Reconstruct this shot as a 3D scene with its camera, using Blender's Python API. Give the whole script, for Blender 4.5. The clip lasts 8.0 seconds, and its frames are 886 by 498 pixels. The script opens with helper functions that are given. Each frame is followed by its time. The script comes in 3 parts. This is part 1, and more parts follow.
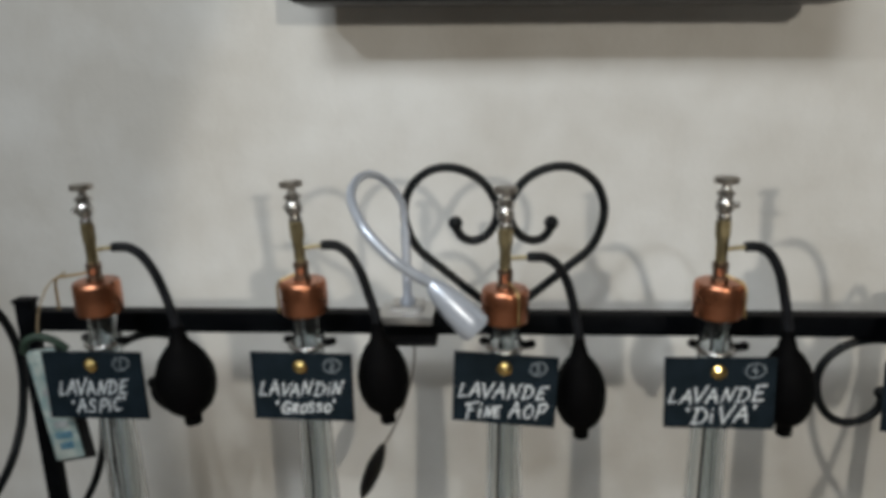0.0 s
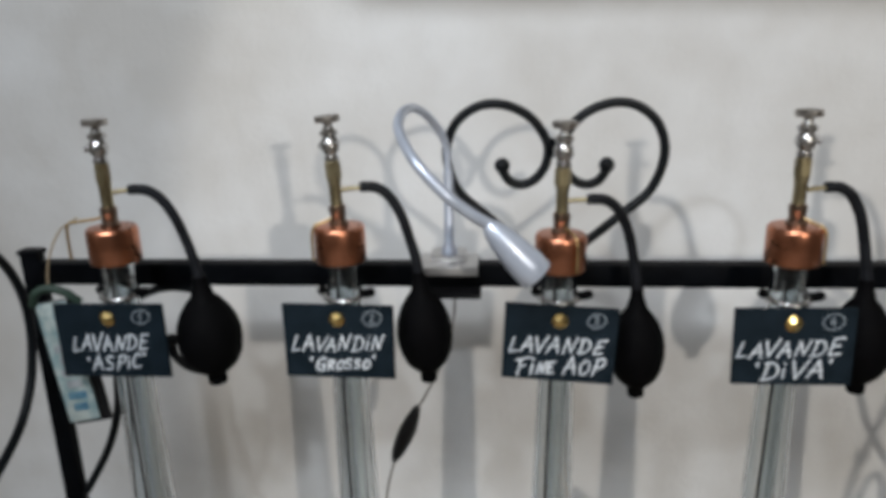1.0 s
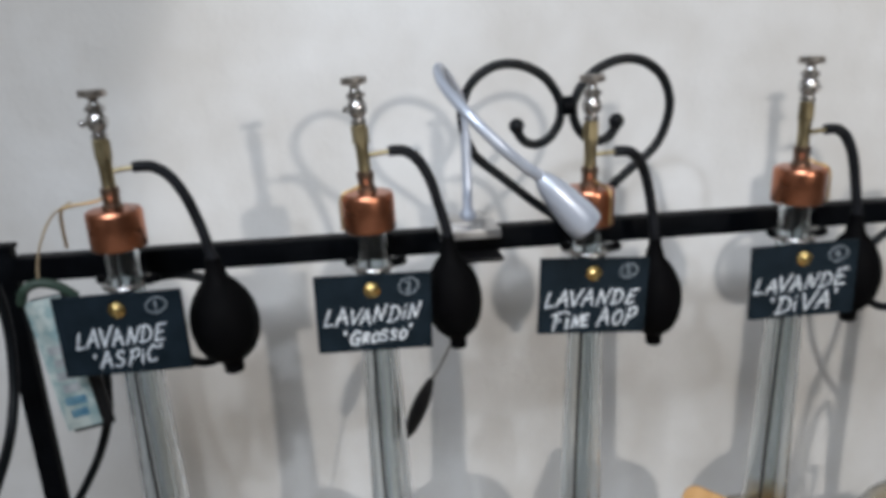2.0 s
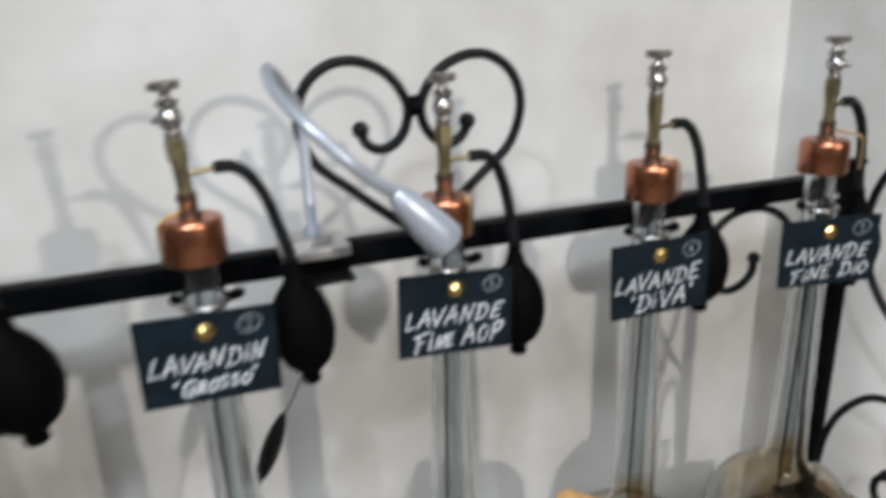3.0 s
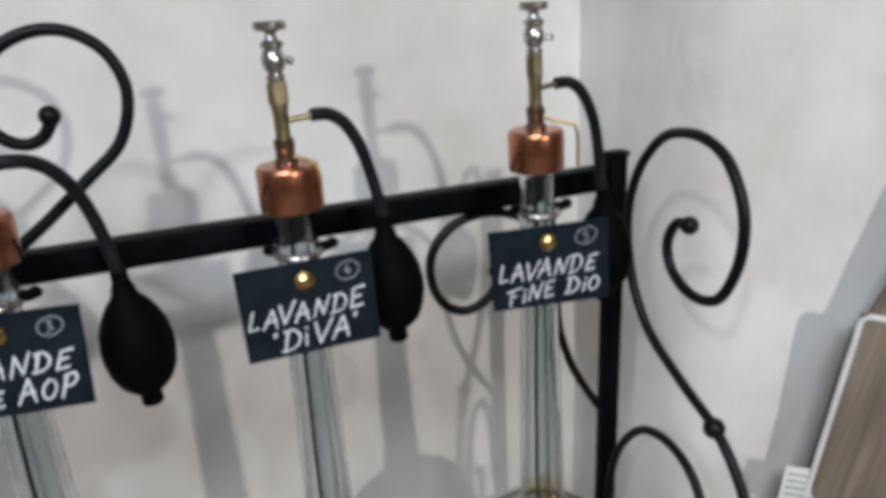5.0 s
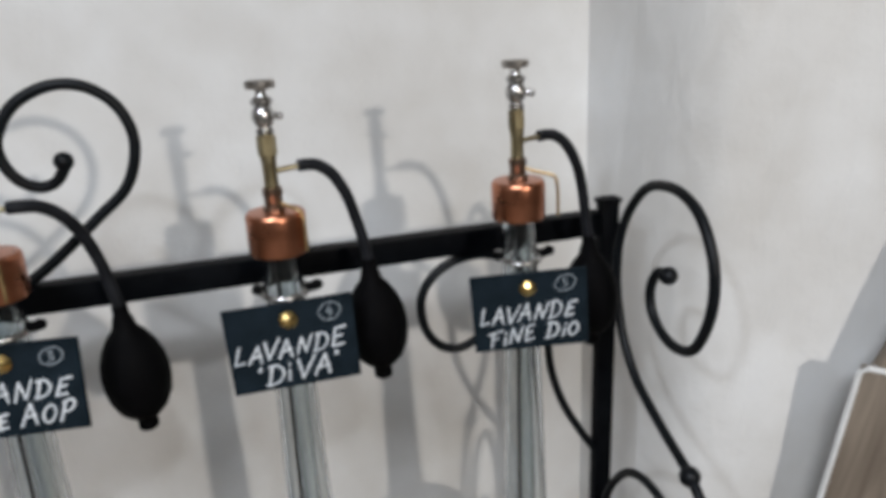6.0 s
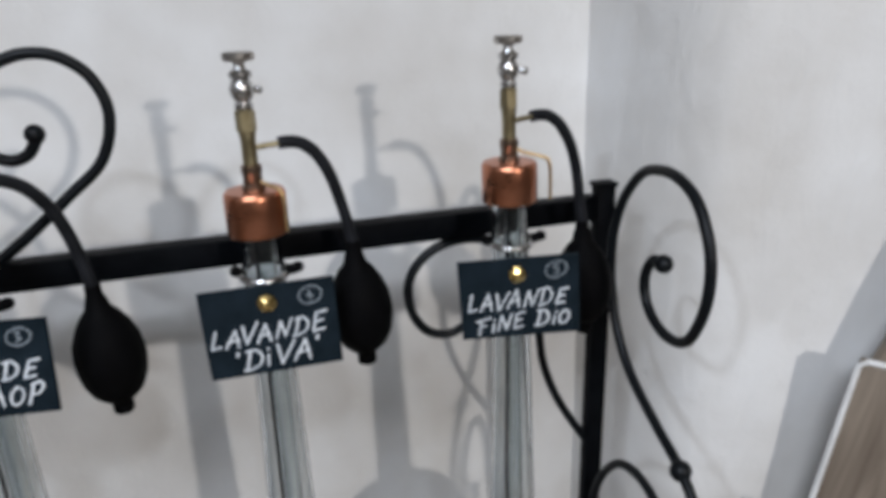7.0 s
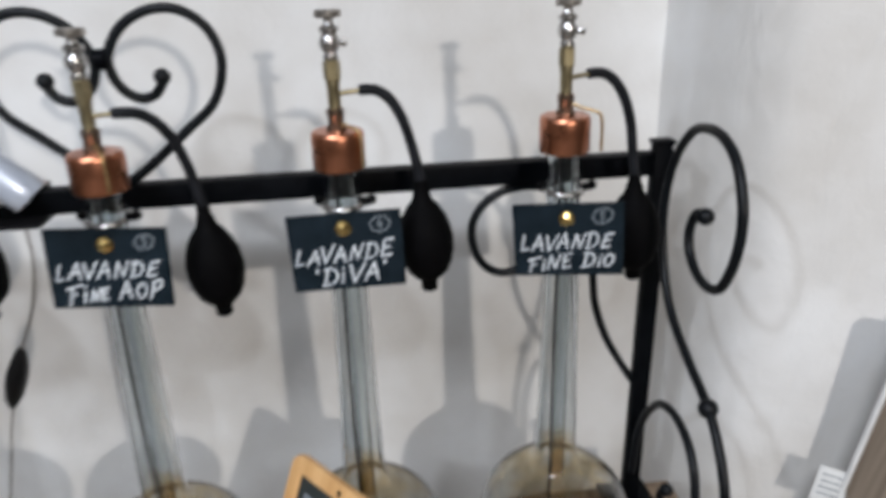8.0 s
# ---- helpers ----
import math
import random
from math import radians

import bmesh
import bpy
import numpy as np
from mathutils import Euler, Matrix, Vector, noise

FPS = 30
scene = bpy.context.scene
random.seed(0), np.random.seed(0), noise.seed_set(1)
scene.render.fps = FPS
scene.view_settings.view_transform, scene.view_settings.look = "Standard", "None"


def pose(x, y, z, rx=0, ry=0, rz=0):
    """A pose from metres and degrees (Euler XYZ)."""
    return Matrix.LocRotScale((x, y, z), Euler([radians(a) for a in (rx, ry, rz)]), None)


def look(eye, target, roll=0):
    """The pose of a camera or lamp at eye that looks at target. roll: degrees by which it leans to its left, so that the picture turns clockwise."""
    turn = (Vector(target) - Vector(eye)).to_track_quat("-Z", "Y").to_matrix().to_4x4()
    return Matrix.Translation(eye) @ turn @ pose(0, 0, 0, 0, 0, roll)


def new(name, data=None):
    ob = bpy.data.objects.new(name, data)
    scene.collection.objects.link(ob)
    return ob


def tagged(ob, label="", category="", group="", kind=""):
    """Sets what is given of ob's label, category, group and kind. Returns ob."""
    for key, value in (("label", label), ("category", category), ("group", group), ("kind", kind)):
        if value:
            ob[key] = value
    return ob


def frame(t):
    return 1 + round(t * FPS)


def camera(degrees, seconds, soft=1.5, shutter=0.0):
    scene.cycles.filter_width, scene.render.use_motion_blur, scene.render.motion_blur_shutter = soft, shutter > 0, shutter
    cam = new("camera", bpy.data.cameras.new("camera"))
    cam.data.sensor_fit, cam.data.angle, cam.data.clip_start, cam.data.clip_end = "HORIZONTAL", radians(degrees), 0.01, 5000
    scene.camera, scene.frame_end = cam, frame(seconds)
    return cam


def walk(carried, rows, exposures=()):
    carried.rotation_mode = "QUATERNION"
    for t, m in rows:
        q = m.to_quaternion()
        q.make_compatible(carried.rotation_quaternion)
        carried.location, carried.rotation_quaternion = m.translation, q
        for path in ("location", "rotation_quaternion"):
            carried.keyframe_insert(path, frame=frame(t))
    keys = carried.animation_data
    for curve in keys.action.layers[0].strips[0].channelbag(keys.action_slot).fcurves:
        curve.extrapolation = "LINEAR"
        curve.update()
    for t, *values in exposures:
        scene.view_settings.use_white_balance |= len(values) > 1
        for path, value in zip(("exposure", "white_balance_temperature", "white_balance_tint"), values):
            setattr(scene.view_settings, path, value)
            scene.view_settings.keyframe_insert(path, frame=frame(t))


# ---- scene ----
cam = camera(63.9, 8.0, 4.7, 0.5)
PATH = [
    (0, (-0.003, -0.67, 1.407), (-0.168, 1.262, 0.915), -1.3),
    (0.5, (-0.015, -0.654, 1.398), (-0.131, 1.271, 0.866), -1.3),
    (0.8, (-0.038, -0.642, 1.377), (-0.22, 1.273, 0.83), -2.2),
    (1, (-0.061, -0.625, 1.365), (-0.202, 1.29, 0.804), -1.1),
    (1.2, (-0.085, -0.611, 1.359), (-0.188, 1.31, 0.811), -1.1),
    (2.3, (-0.226, -0.635, 1.334), (0.122, 1.238, 0.725), -2.1),
    (2.5, (-0.229, -0.643, 1.338), (0.214, 1.204, 0.71), -1.9),
    (2.8, (-0.215, -0.593, 1.334), (0.33, 1.222, 0.695), -1.9),
    (3, (-0.194, -0.547, 1.346), (0.428, 1.243, 0.705), -2.1),
    (3.3, (-0.145, -0.506, 1.353), (0.638, 1.228, 0.735), -3.2),
    (3.5, (-0.119, -0.49, 1.352), (0.764, 1.184, 0.706), -2.5),
    (4, (-0.069, -0.476, 1.339), (0.828, 1.195, 0.705), -3.6),
    (4.5, (0.027, -0.481, 1.33), (0.824, 1.217, 0.636), -3.7),
    (4.7, (0.076, -0.496, 1.314), (0.826, 1.228, 0.631), -3.4),
    (5.8, (0.166, -0.557, 1.335), (0.692, 1.26, 0.686), -2.6),
    (6, (0.174, -0.558, 1.343), (0.721, 1.263, 0.724), -2.6),
    (6.5, (0.184, -0.555, 1.345), (0.726, 1.268, 0.725), -2.5),
    (7, (0.192, -0.541, 1.337), (0.728, 1.267, 0.669), -1.7),
    (7.5, (0.198, -0.545, 1.344), (0.616, 1.287, 0.66), -2.8),
    (7.8, (0.207, -0.581, 1.344), (0.53, 1.24, 0.583), -1.8),
    (8, (0.211, -0.624, 1.342), (0.462, 1.21, 0.583), -1.4),
]
EXPOSURES = [
    (0, -0.41, 6720, 7), (0.5, -0.30, 6430, 8), (1, -0.16, 6350, 10), (2.5, 0.00, 6180, 11), (3, 0.01, 6400, 10), (3.5, -0.13, 6100, 12),
    (4, -0.04, 6120, 12), (4.5, -0.04, 6250, 11), (6, -0.08, 6300, 11), (6.5, -0.10, 6100, 12), (7, -0.08, 6080, 12), (7.5, -0.01, 6230, 12), (8, 0.08, 6220, 12),
]
walk(cam, [(t, look(eye, target, roll)) for t, eye, target, roll in PATH], EXPOSURES)

# ---- light ----
world = bpy.data.worlds.new("World")
scene.world = world
world.use_nodes = True
world.node_tree.nodes["Background"].inputs[0].default_value = (0.9, 0.95, 1.0, 1)
world.node_tree.nodes["Background"].inputs[1].default_value = 0.05


def lamp(name, kind, place, target, watts, size, colour, spread=0, blend=0.3):
    data = bpy.data.lights.new(name, kind)
    data.energy, data.color = watts, colour
    if kind == "AREA":
        data.shape, data.size = "DISK", size
    else:
        data.shadow_soft_size = size
    if kind == "SPOT":
        data.spot_size, data.spot_blend = radians(spread), blend
    ob = new(name, data)
    ob.matrix_world = look(place, target)
    return ob


lamp("spot_light_right", "SPOT", (0.90, -2.40, 1.85), (0.45, 0.29, 1.12), 93, 0.038, (1.0, 0.93, 0.83), 36.0, 0.12)
lamp("spot_light_left", "SPOT", (-1.20, -1.75, 2.50), (0.60, 0.15, 1.20), 52, 0.055, (0.86, 0.93, 1.0), 66, 0.75)
# wide overhead fill, added to lift the wall; no such fixture is known
lamp("overhead_fill", "AREA", (-0.40, -1.60, 2.57), (-0.40, -1.60, 0.0), 46, 0.9, (0.90, 0.95, 1.0))


# ---- materials ----
def nodes_of(name):
    m = bpy.data.materials.new(name)
    m.use_nodes = True
    nt = m.node_tree
    return m, nt, nt.nodes["Principled BSDF"]


def surface(name, a, b, rough=0.5, metal=0.0, scale=30.0, bump=0.1, fine=300.0, spread=0.15, coat=0.0, rough2=None, dist=0.001, spec=0.5):
    """Two colours mixed by broad and fine noise, with uneven gloss and fine relief."""
    m, nt, p = nodes_of(name)
    N, L = nt.nodes, nt.links
    tc = N.new("ShaderNodeTexCoord")
    n1 = N.new("ShaderNodeTexNoise")
    n1.inputs["Scale"].default_value, n1.inputs["Detail"].default_value = scale, 6
    n2 = N.new("ShaderNodeTexNoise")
    n2.inputs["Scale"].default_value, n2.inputs["Detail"].default_value = fine, 4
    L.new(tc.outputs["Object"], n1.inputs["Vector"])
    L.new(tc.outputs["Object"], n2.inputs["Vector"])
    add = N.new("ShaderNodeMath")
    add.operation = "MULTIPLY_ADD"
    L.new(n2.outputs[0], add.inputs[0])
    add.inputs[1].default_value = 0.35
    L.new(n1.outputs[0], add.inputs[2])
    ramp = N.new("ShaderNodeValToRGB")
    ramp.color_ramp.elements[0].position, ramp.color_ramp.elements[1].position = 0.675 - spread, 0.675 + spread
    ramp.color_ramp.elements[0].color, ramp.color_ramp.elements[1].color = (*a, 1), (*b, 1)
    L.new(add.outputs[0], ramp.inputs[0])
    L.new(ramp.outputs[0], p.inputs["Base Color"])
    mr = N.new("ShaderNodeMapRange")
    mr.inputs[1].default_value, mr.inputs[2].default_value = 0.3, 0.7
    mr.inputs[3].default_value, mr.inputs[4].default_value = rough, rough2 if rough2 is not None else min(1, rough * 1.35)
    L.new(n1.outputs[0], mr.inputs[0])
    L.new(mr.outputs[0], p.inputs["Roughness"])
    p.inputs["Metallic"].default_value, p.inputs["Coat Weight"].default_value = metal, coat
    p.inputs["Specular IOR Level"].default_value = spec
    if bump:
        bp = N.new("ShaderNodeBump")
        bp.inputs["Strength"].default_value, bp.inputs["Distance"].default_value = bump, dist
        L.new(n2.outputs[0], bp.inputs["Height"])
        L.new(bp.outputs[0], p.inputs["Normal"])
    return m


def plaster(name="plaster", strokes=(14.0, 14.0, 6.0), brushed=0.25, relief=0.45):
    """Old limewashed plaster: broad patches, fine grain, soft trowel waves."""
    m, nt, p = nodes_of(name)
    N, L = nt.nodes, nt.links
    tc = N.new("ShaderNodeTexCoord")
    big, mid, fine = (N.new("ShaderNodeTexNoise") for _ in range(3))
    for n, s, d in ((big, 3.0, 3), (mid, 14.0, 6), (fine, 160.0, 5)):
        n.inputs["Scale"].default_value, n.inputs["Detail"].default_value = s, d
        L.new(tc.outputs["Object"], n.inputs["Vector"])
    mix = N.new("ShaderNodeMath")
    mix.operation = "MULTIPLY_ADD"
    mix.inputs[1].default_value = 0.5
    mp, brush = N.new("ShaderNodeMapping"), N.new("ShaderNodeTexNoise")
    mp.inputs["Scale"].default_value = strokes
    brush.inputs["Scale"].default_value, brush.inputs["Detail"].default_value, brush.inputs["Distortion"].default_value = 1.0, 5, 0.8
    L.new(tc.outputs["Object"], mp.inputs[0])
    L.new(mp.outputs[0], brush.inputs["Vector"])
    half = N.new("ShaderNodeMath")
    half.operation = "MULTIPLY_ADD"
    half.inputs[1].default_value = brushed
    L.new(brush.outputs[0], half.inputs[0])
    halfmid = N.new("ShaderNodeMath")
    halfmid.operation = "MULTIPLY"
    halfmid.inputs[1].default_value = 1.0 - brushed
    L.new(mid.outputs[0], halfmid.inputs[0])
    L.new(halfmid.outputs[0], half.inputs[2])
    L.new(half.outputs[0], mix.inputs[0])
    L.new(big.outputs[0], mix.inputs[2])
    ramp = N.new("ShaderNodeValToRGB")
    e = ramp.color_ramp.elements
    e[0].position, e[1].position = 0.55, 0.95
    e[0].color, e[1].color = (0.65, 0.625, 0.59, 1), (0.83, 0.825, 0.815, 1)
    L.new(mix.outputs[0], ramp.inputs[0])
    L.new(ramp.outputs[0], p.inputs["Base Color"])
    p.inputs["Roughness"].default_value = 0.85
    b1, b2 = N.new("ShaderNodeBump"), N.new("ShaderNodeBump")
    b1.inputs["Strength"].default_value, b1.inputs["Distance"].default_value = relief, 0.012
    b2.inputs["Strength"].default_value, b2.inputs["Distance"].default_value = 0.25, 0.002
    L.new(half.outputs[0], b1.inputs["Height"])
    L.new(fine.outputs[0], b2.inputs["Height"])
    L.new(b1.outputs[0], b2.inputs["Normal"])
    L.new(b2.outputs[0], p.inputs["Normal"])
    return m


def wood(name, a, b, scale=8.0):
    m, nt, p = nodes_of(name)
    N, L = nt.nodes, nt.links
    tc, mp, n1, n2 = N.new("ShaderNodeTexCoord"), N.new("ShaderNodeMapping"), N.new("ShaderNodeTexNoise"), N.new("ShaderNodeTexNoise")
    mp.inputs["Scale"].default_value = (scale * 6, scale * 6, scale * 0.5)
    n1.inputs["Scale"].default_value, n1.inputs["Detail"].default_value, n1.inputs["Distortion"].default_value = 1.5, 8, 0.6
    n2.inputs["Scale"].default_value = 400
    L.new(tc.outputs["Object"], mp.inputs[0])
    L.new(mp.outputs[0], n1.inputs["Vector"])
    L.new(tc.outputs["Object"], n2.inputs["Vector"])
    ramp = N.new("ShaderNodeValToRGB")
    ramp.color_ramp.elements[0].position, ramp.color_ramp.elements[1].position = 0.35, 0.65
    ramp.color_ramp.elements[0].color, ramp.color_ramp.elements[1].color = (*a, 1), (*b, 1)
    L.new(n1.outputs[0], ramp.inputs[0])
    L.new(ramp.outputs[0], p.inputs["Base Color"])
    p.inputs["Roughness"].default_value = 0.6
    bp = N.new("ShaderNodeBump")
    bp.inputs["Strength"].default_value, bp.inputs["Distance"].default_value = 0.3, 0.001
    L.new(n1.outputs[0], bp.inputs["Height"])
    L.new(bp.outputs[0], p.inputs["Normal"])
    return m


def clear(name, colour, ior=1.47, rough=0.0):
    m, nt, p = nodes_of(name)
    p.inputs["Base Color"].default_value = (*colour, 1)
    p.inputs["Transmission Weight"].default_value = 1.0
    p.inputs["IOR"].default_value, p.inputs["Roughness"].default_value = ior, rough
    return m


def flask_glass():
    """Clear glass: grey streaks in its colour stand in for refracted dark bands; amber tint low in the neck."""
    m, nt, p = nodes_of("flask_glass")
    N, L = nt.nodes, nt.links
    tc, mp, n1 = N.new("ShaderNodeTexCoord"), N.new("ShaderNodeMapping"), N.new("ShaderNodeTexNoise")
    mp.inputs["Scale"].default_value = (70.0, 70.0, 2.0)
    n1.inputs["Scale"].default_value, n1.inputs["Detail"].default_value = 1.0, 3
    L.new(tc.outputs["Object"], mp.inputs[0])
    L.new(mp.outputs[0], n1.inputs["Vector"])
    # upright grey streaks, painted for the dark surroundings seen through the neck
    ramp = N.new("ShaderNodeValToRGB")
    ramp.color_ramp.elements[0].position, ramp.color_ramp.elements[1].position = 0.38, 0.60
    ramp.color_ramp.elements[0].color, ramp.color_ramp.elements[1].color = (0.78, 0.82, 0.84, 1), (0.94, 0.96, 0.96, 1)
    L.new(n1.outputs[0], ramp.inputs[0])
    sep, n2, add, amber_band = N.new("ShaderNodeSeparateXYZ"), N.new("ShaderNodeTexNoise"), N.new("ShaderNodeMath"), N.new("ShaderNodeMapRange")
    n2.inputs["Scale"].default_value, n2.inputs["Detail"].default_value = 45.0, 4
    L.new(tc.outputs["Object"], sep.inputs[0])
    L.new(tc.outputs["Object"], n2.inputs["Vector"])
    add.operation = "MULTIPLY_ADD"
    add.inputs[1].default_value = 0.07
    L.new(n2.outputs[0], add.inputs[0])
    L.new(sep.outputs["Z"], add.inputs[2])
    amber_band.inputs[1].default_value, amber_band.inputs[2].default_value = 0.210, 0.175
    amber_band.inputs[3].default_value, amber_band.inputs[4].default_value = 0.0, 0.85
    L.new(add.outputs[0], amber_band.inputs[0])
    fade, both = N.new("ShaderNodeMapRange"), N.new("ShaderNodeMath")
    fade.inputs[1].default_value, fade.inputs[2].default_value = 0.130, 0.180
    fade.inputs[3].default_value, fade.inputs[4].default_value = 0.12, 1.0
    L.new(add.outputs[0], fade.inputs[0])
    both.operation = "MULTIPLY"
    L.new(amber_band.outputs[0], both.inputs[0])
    L.new(fade.outputs[0], both.inputs[1])
    mix = N.new("ShaderNodeMixRGB")
    mix.inputs[2].default_value = (0.74, 0.55, 0.26, 1)
    L.new(both.outputs[0], mix.inputs[0])
    L.new(ramp.outputs[0], mix.inputs[1])
    L.new(mix.outputs[0], p.inputs["Base Color"])
    p.inputs["Transmission Weight"].default_value = 1.0
    p.inputs["IOR"].default_value, p.inputs["Roughness"].default_value = 1.48, 0.02
    return m


PLASTER = plaster()
BRUSHED_PLASTER = plaster("brushed_plaster", (20.0, 20.0, 8.0), 0.4, 0.65)
IRON = surface("black_iron", (0.0012, 0.0015, 0.0022), (0.0035, 0.0042, 0.0055), 0.40, 0.0, 40, 0.35, 260, 0.2, spec=0.05)
# same iron for round bars; bluer, lighter colour helps out their highlights
SCROLL_IRON = surface("highlight_black_iron", (0.0015, 0.0022, 0.0032), (0.0045, 0.0060, 0.0080), 0.36, 0.0, 40, 0.30, 260, 0.2, spec=0.20)
GLASS = flask_glass()
OIL = clear("oil", (0.97, 0.91, 0.74), 1.36)
COPPER = surface("copper", (0.45, 0.175, 0.095), (0.60, 0.255, 0.150), 0.25, 1.0, 60, 0.04, 500, 0.2)
BRASS = surface("aged_brass", (0.30, 0.25, 0.14), (0.46, 0.39, 0.24), 0.32, 1.0, 120, 0.08, 600, 0.2)
BRONZE = surface("bronze", (0.24, 0.17, 0.13), (0.36, 0.27, 0.21), 0.28, 1.0, 120, 0.08, 600, 0.2)
CHROME = surface("chrome", (0.46, 0.45, 0.44), (0.60, 0.59, 0.58), 0.22, 1.0, 120, 0.03, 600, 0.2)
DULL = surface("brushed_nickel", (0.42, 0.39, 0.36), (0.55, 0.52, 0.48), 0.34, 1.0, 160, 0.06, 700, 0.2)
GOLD = surface("polished_brass", (0.78, 0.55, 0.20), (0.88, 0.66, 0.28), 0.18, 1.0, 150, 0.03, 600, 0.2)
DRIP = surface("drip_brass", (0.50, 0.34, 0.16), (0.64, 0.46, 0.23), 0.34, 1.0, 150, 0.05, 600, 0.2)
RUBBER = surface("black_rubber", (0.0010, 0.0010, 0.0012), (0.0022, 0.0022, 0.0026), 0.6, 0.0, 60, 0.25, 900, 0.2, spec=0.06)
HOSE = surface("rubber_hose", (0.006, 0.0065, 0.008), (0.014, 0.015, 0.018), 0.42, 0.0, 60, 0.3, 900, 0.2, spec=0.15)
SLATE = surface("slate", (0.0035, 0.0085, 0.013), (0.009, 0.017, 0.025), 0.50, 0.0, 45, 0.5, 350, 0.2, spec=0.15)
CHALK = surface("chalk_ink", (0.52, 0.56, 0.60), (0.78, 0.80, 0.82), 0.8, 0.0, 150, 0.3, 900, 0.2)
FAINT = surface("faint_chalk", (0.20, 0.23, 0.26), (0.36, 0.40, 0.43), 0.8, 0.0, 200, 0.3, 900, 0.2)
SILVER = surface("silver_paint", (0.52, 0.57, 0.67), (0.64, 0.69, 0.79), 0.32, 0.50, 40, 0.05, 900, 0.2, 0.2)
STEEL = surface("satin_steel", (0.52, 0.51, 0.50), (0.64, 0.63, 0.62), 0.32, 0.85, 40, 0.05, 500, 0.2)
CORD = surface("clear_grey_cord", (0.20, 0.19, 0.17), (0.30, 0.28, 0.26), 0.4, 0.0, 100, 0.1, 600)
PINE = wood("pine_frame", (0.62, 0.34, 0.13), (0.76, 0.46, 0.20))
BOARD = surface("blackboard", (0.012, 0.018, 0.018), (0.030, 0.038, 0.037), 0.6, 0.0, 30, 0.2, 300)
GREYWOOD = wood("weathered_wood", (0.13, 0.10, 0.075), (0.27, 0.22, 0.17), 5)
TABLEWOOD = wood("table_wood", (0.16, 0.11, 0.07), (0.26, 0.19, 0.13), 4)
WHITE = surface("white_card", (0.72, 0.72, 0.71), (0.82, 0.82, 0.81), 0.5, 0.0, 40, 0.05, 300)
INKGREY = surface("grey_print", (0.30, 0.32, 0.34), (0.45, 0.47, 0.48), 0.6, 0.0, 80, 0.0, 300)
PALECARD = surface("blue_green_print", (0.24, 0.35, 0.36), (0.50, 0.56, 0.53), 0.35, 0.0, 70, 0.05, 300, 0.12, 0.3)
BLUEINK = surface("blue_print", (0.06, 0.16, 0.24), (0.14, 0.28, 0.36), 0.4, 0.0, 90, 0.0, 300)
GREEN = surface("dark_green_strap", (0.015, 0.035, 0.022), (0.03, 0.06, 0.04), 0.5, 0.0, 90, 0.2, 500)
STRING = surface("twine", (0.30, 0.22, 0.13), (0.45, 0.35, 0.22), 0.8, 0.0, 300, 0.4, 900)
TVBLACK = surface("black_plastic", (0.006, 0.006, 0.007), (0.012, 0.012, 0.013), 0.3, 0.0, 30, 0.05, 500, spec=0.2)
SCREEN = surface("dark_screen", (0.004, 0.004, 0.005), (0.007, 0.007, 0.009), 0.08, 0.0, 10, 0.0, 300)
# for the unseen closing walls: darkened to give the metal something dark to reflect
DARK_WALL = surface("dark_unseen_wall", (0.16, 0.14, 0.12), (0.34, 0.31, 0.27), 0.8, 0.0, 3, 0.4, 40, 0.2, dist=0.01)
TILE = surface("floor_tile", (0.30, 0.27, 0.23), (0.40, 0.36, 0.31), 0.45, 0.0, 6, 0.1, 120)


# ---- builders ----
def box(w, d, h, at=(0, 0, 0), bevel=0.0, m=None, bm=None, seg=2):
    b = bmesh.new()
    bmesh.ops.create_cube(b, size=1, matrix=Matrix.Diagonal((w, d, h, 1)))
    if bevel:
        bmesh.ops.bevel(b, geom=b.edges[:], offset=bevel, segments=seg, affect="EDGES", profile=0.6)
    bmesh.ops.transform(b, matrix=Matrix.Translation(at) @ (m or Matrix.Identity(4)), verts=b.verts)
    return merge(bm, b)


def merge(bm, b):
    if bm is None:
        return b
    tmp = bpy.data.meshes.new("tmp")
    b.to_mesh(tmp)
    b.free()
    bm.from_mesh(tmp)
    bpy.data.meshes.remove(tmp)
    return bm


def lathe(profile, seg=40, at=(0, 0, 0), m=None, bm=None, closed=False):
    b = bmesh.new()
    rings = []
    for r, z in profile:
        if r < 1e-6:
            rings.append([b.verts.new((0, 0, z))])
        else:
            rings.append([b.verts.new((r * math.cos(2 * math.pi * k / seg), r * math.sin(2 * math.pi * k / seg), z)) for k in range(seg)])
    pairs = list(zip(rings, rings[1:])) + ([(rings[-1], rings[0])] if closed else [])
    for lo, hi in pairs:
        for k in range(seg):
            j = (k + 1) % seg
            if len(lo) == 1 and len(hi) == 1:
                continue
            if len(lo) == 1:
                b.faces.new((lo[0], hi[j], hi[k]))
            elif len(hi) == 1:
                b.faces.new((lo[k], lo[j], hi[0]))
            else:
                b.faces.new((lo[k], lo[j], hi[j], hi[k]))
    if not closed:
        for ring in (rings[0], rings[-1]):
            if len(ring) > 1:
                b.faces.new(ring)
    bmesh.ops.recalc_face_normals(b, faces=b.faces)
    bmesh.ops.transform(b, matrix=Matrix.Translation(at) @ (m or Matrix.Identity(4)), verts=b.verts)
    return merge(bm, b)


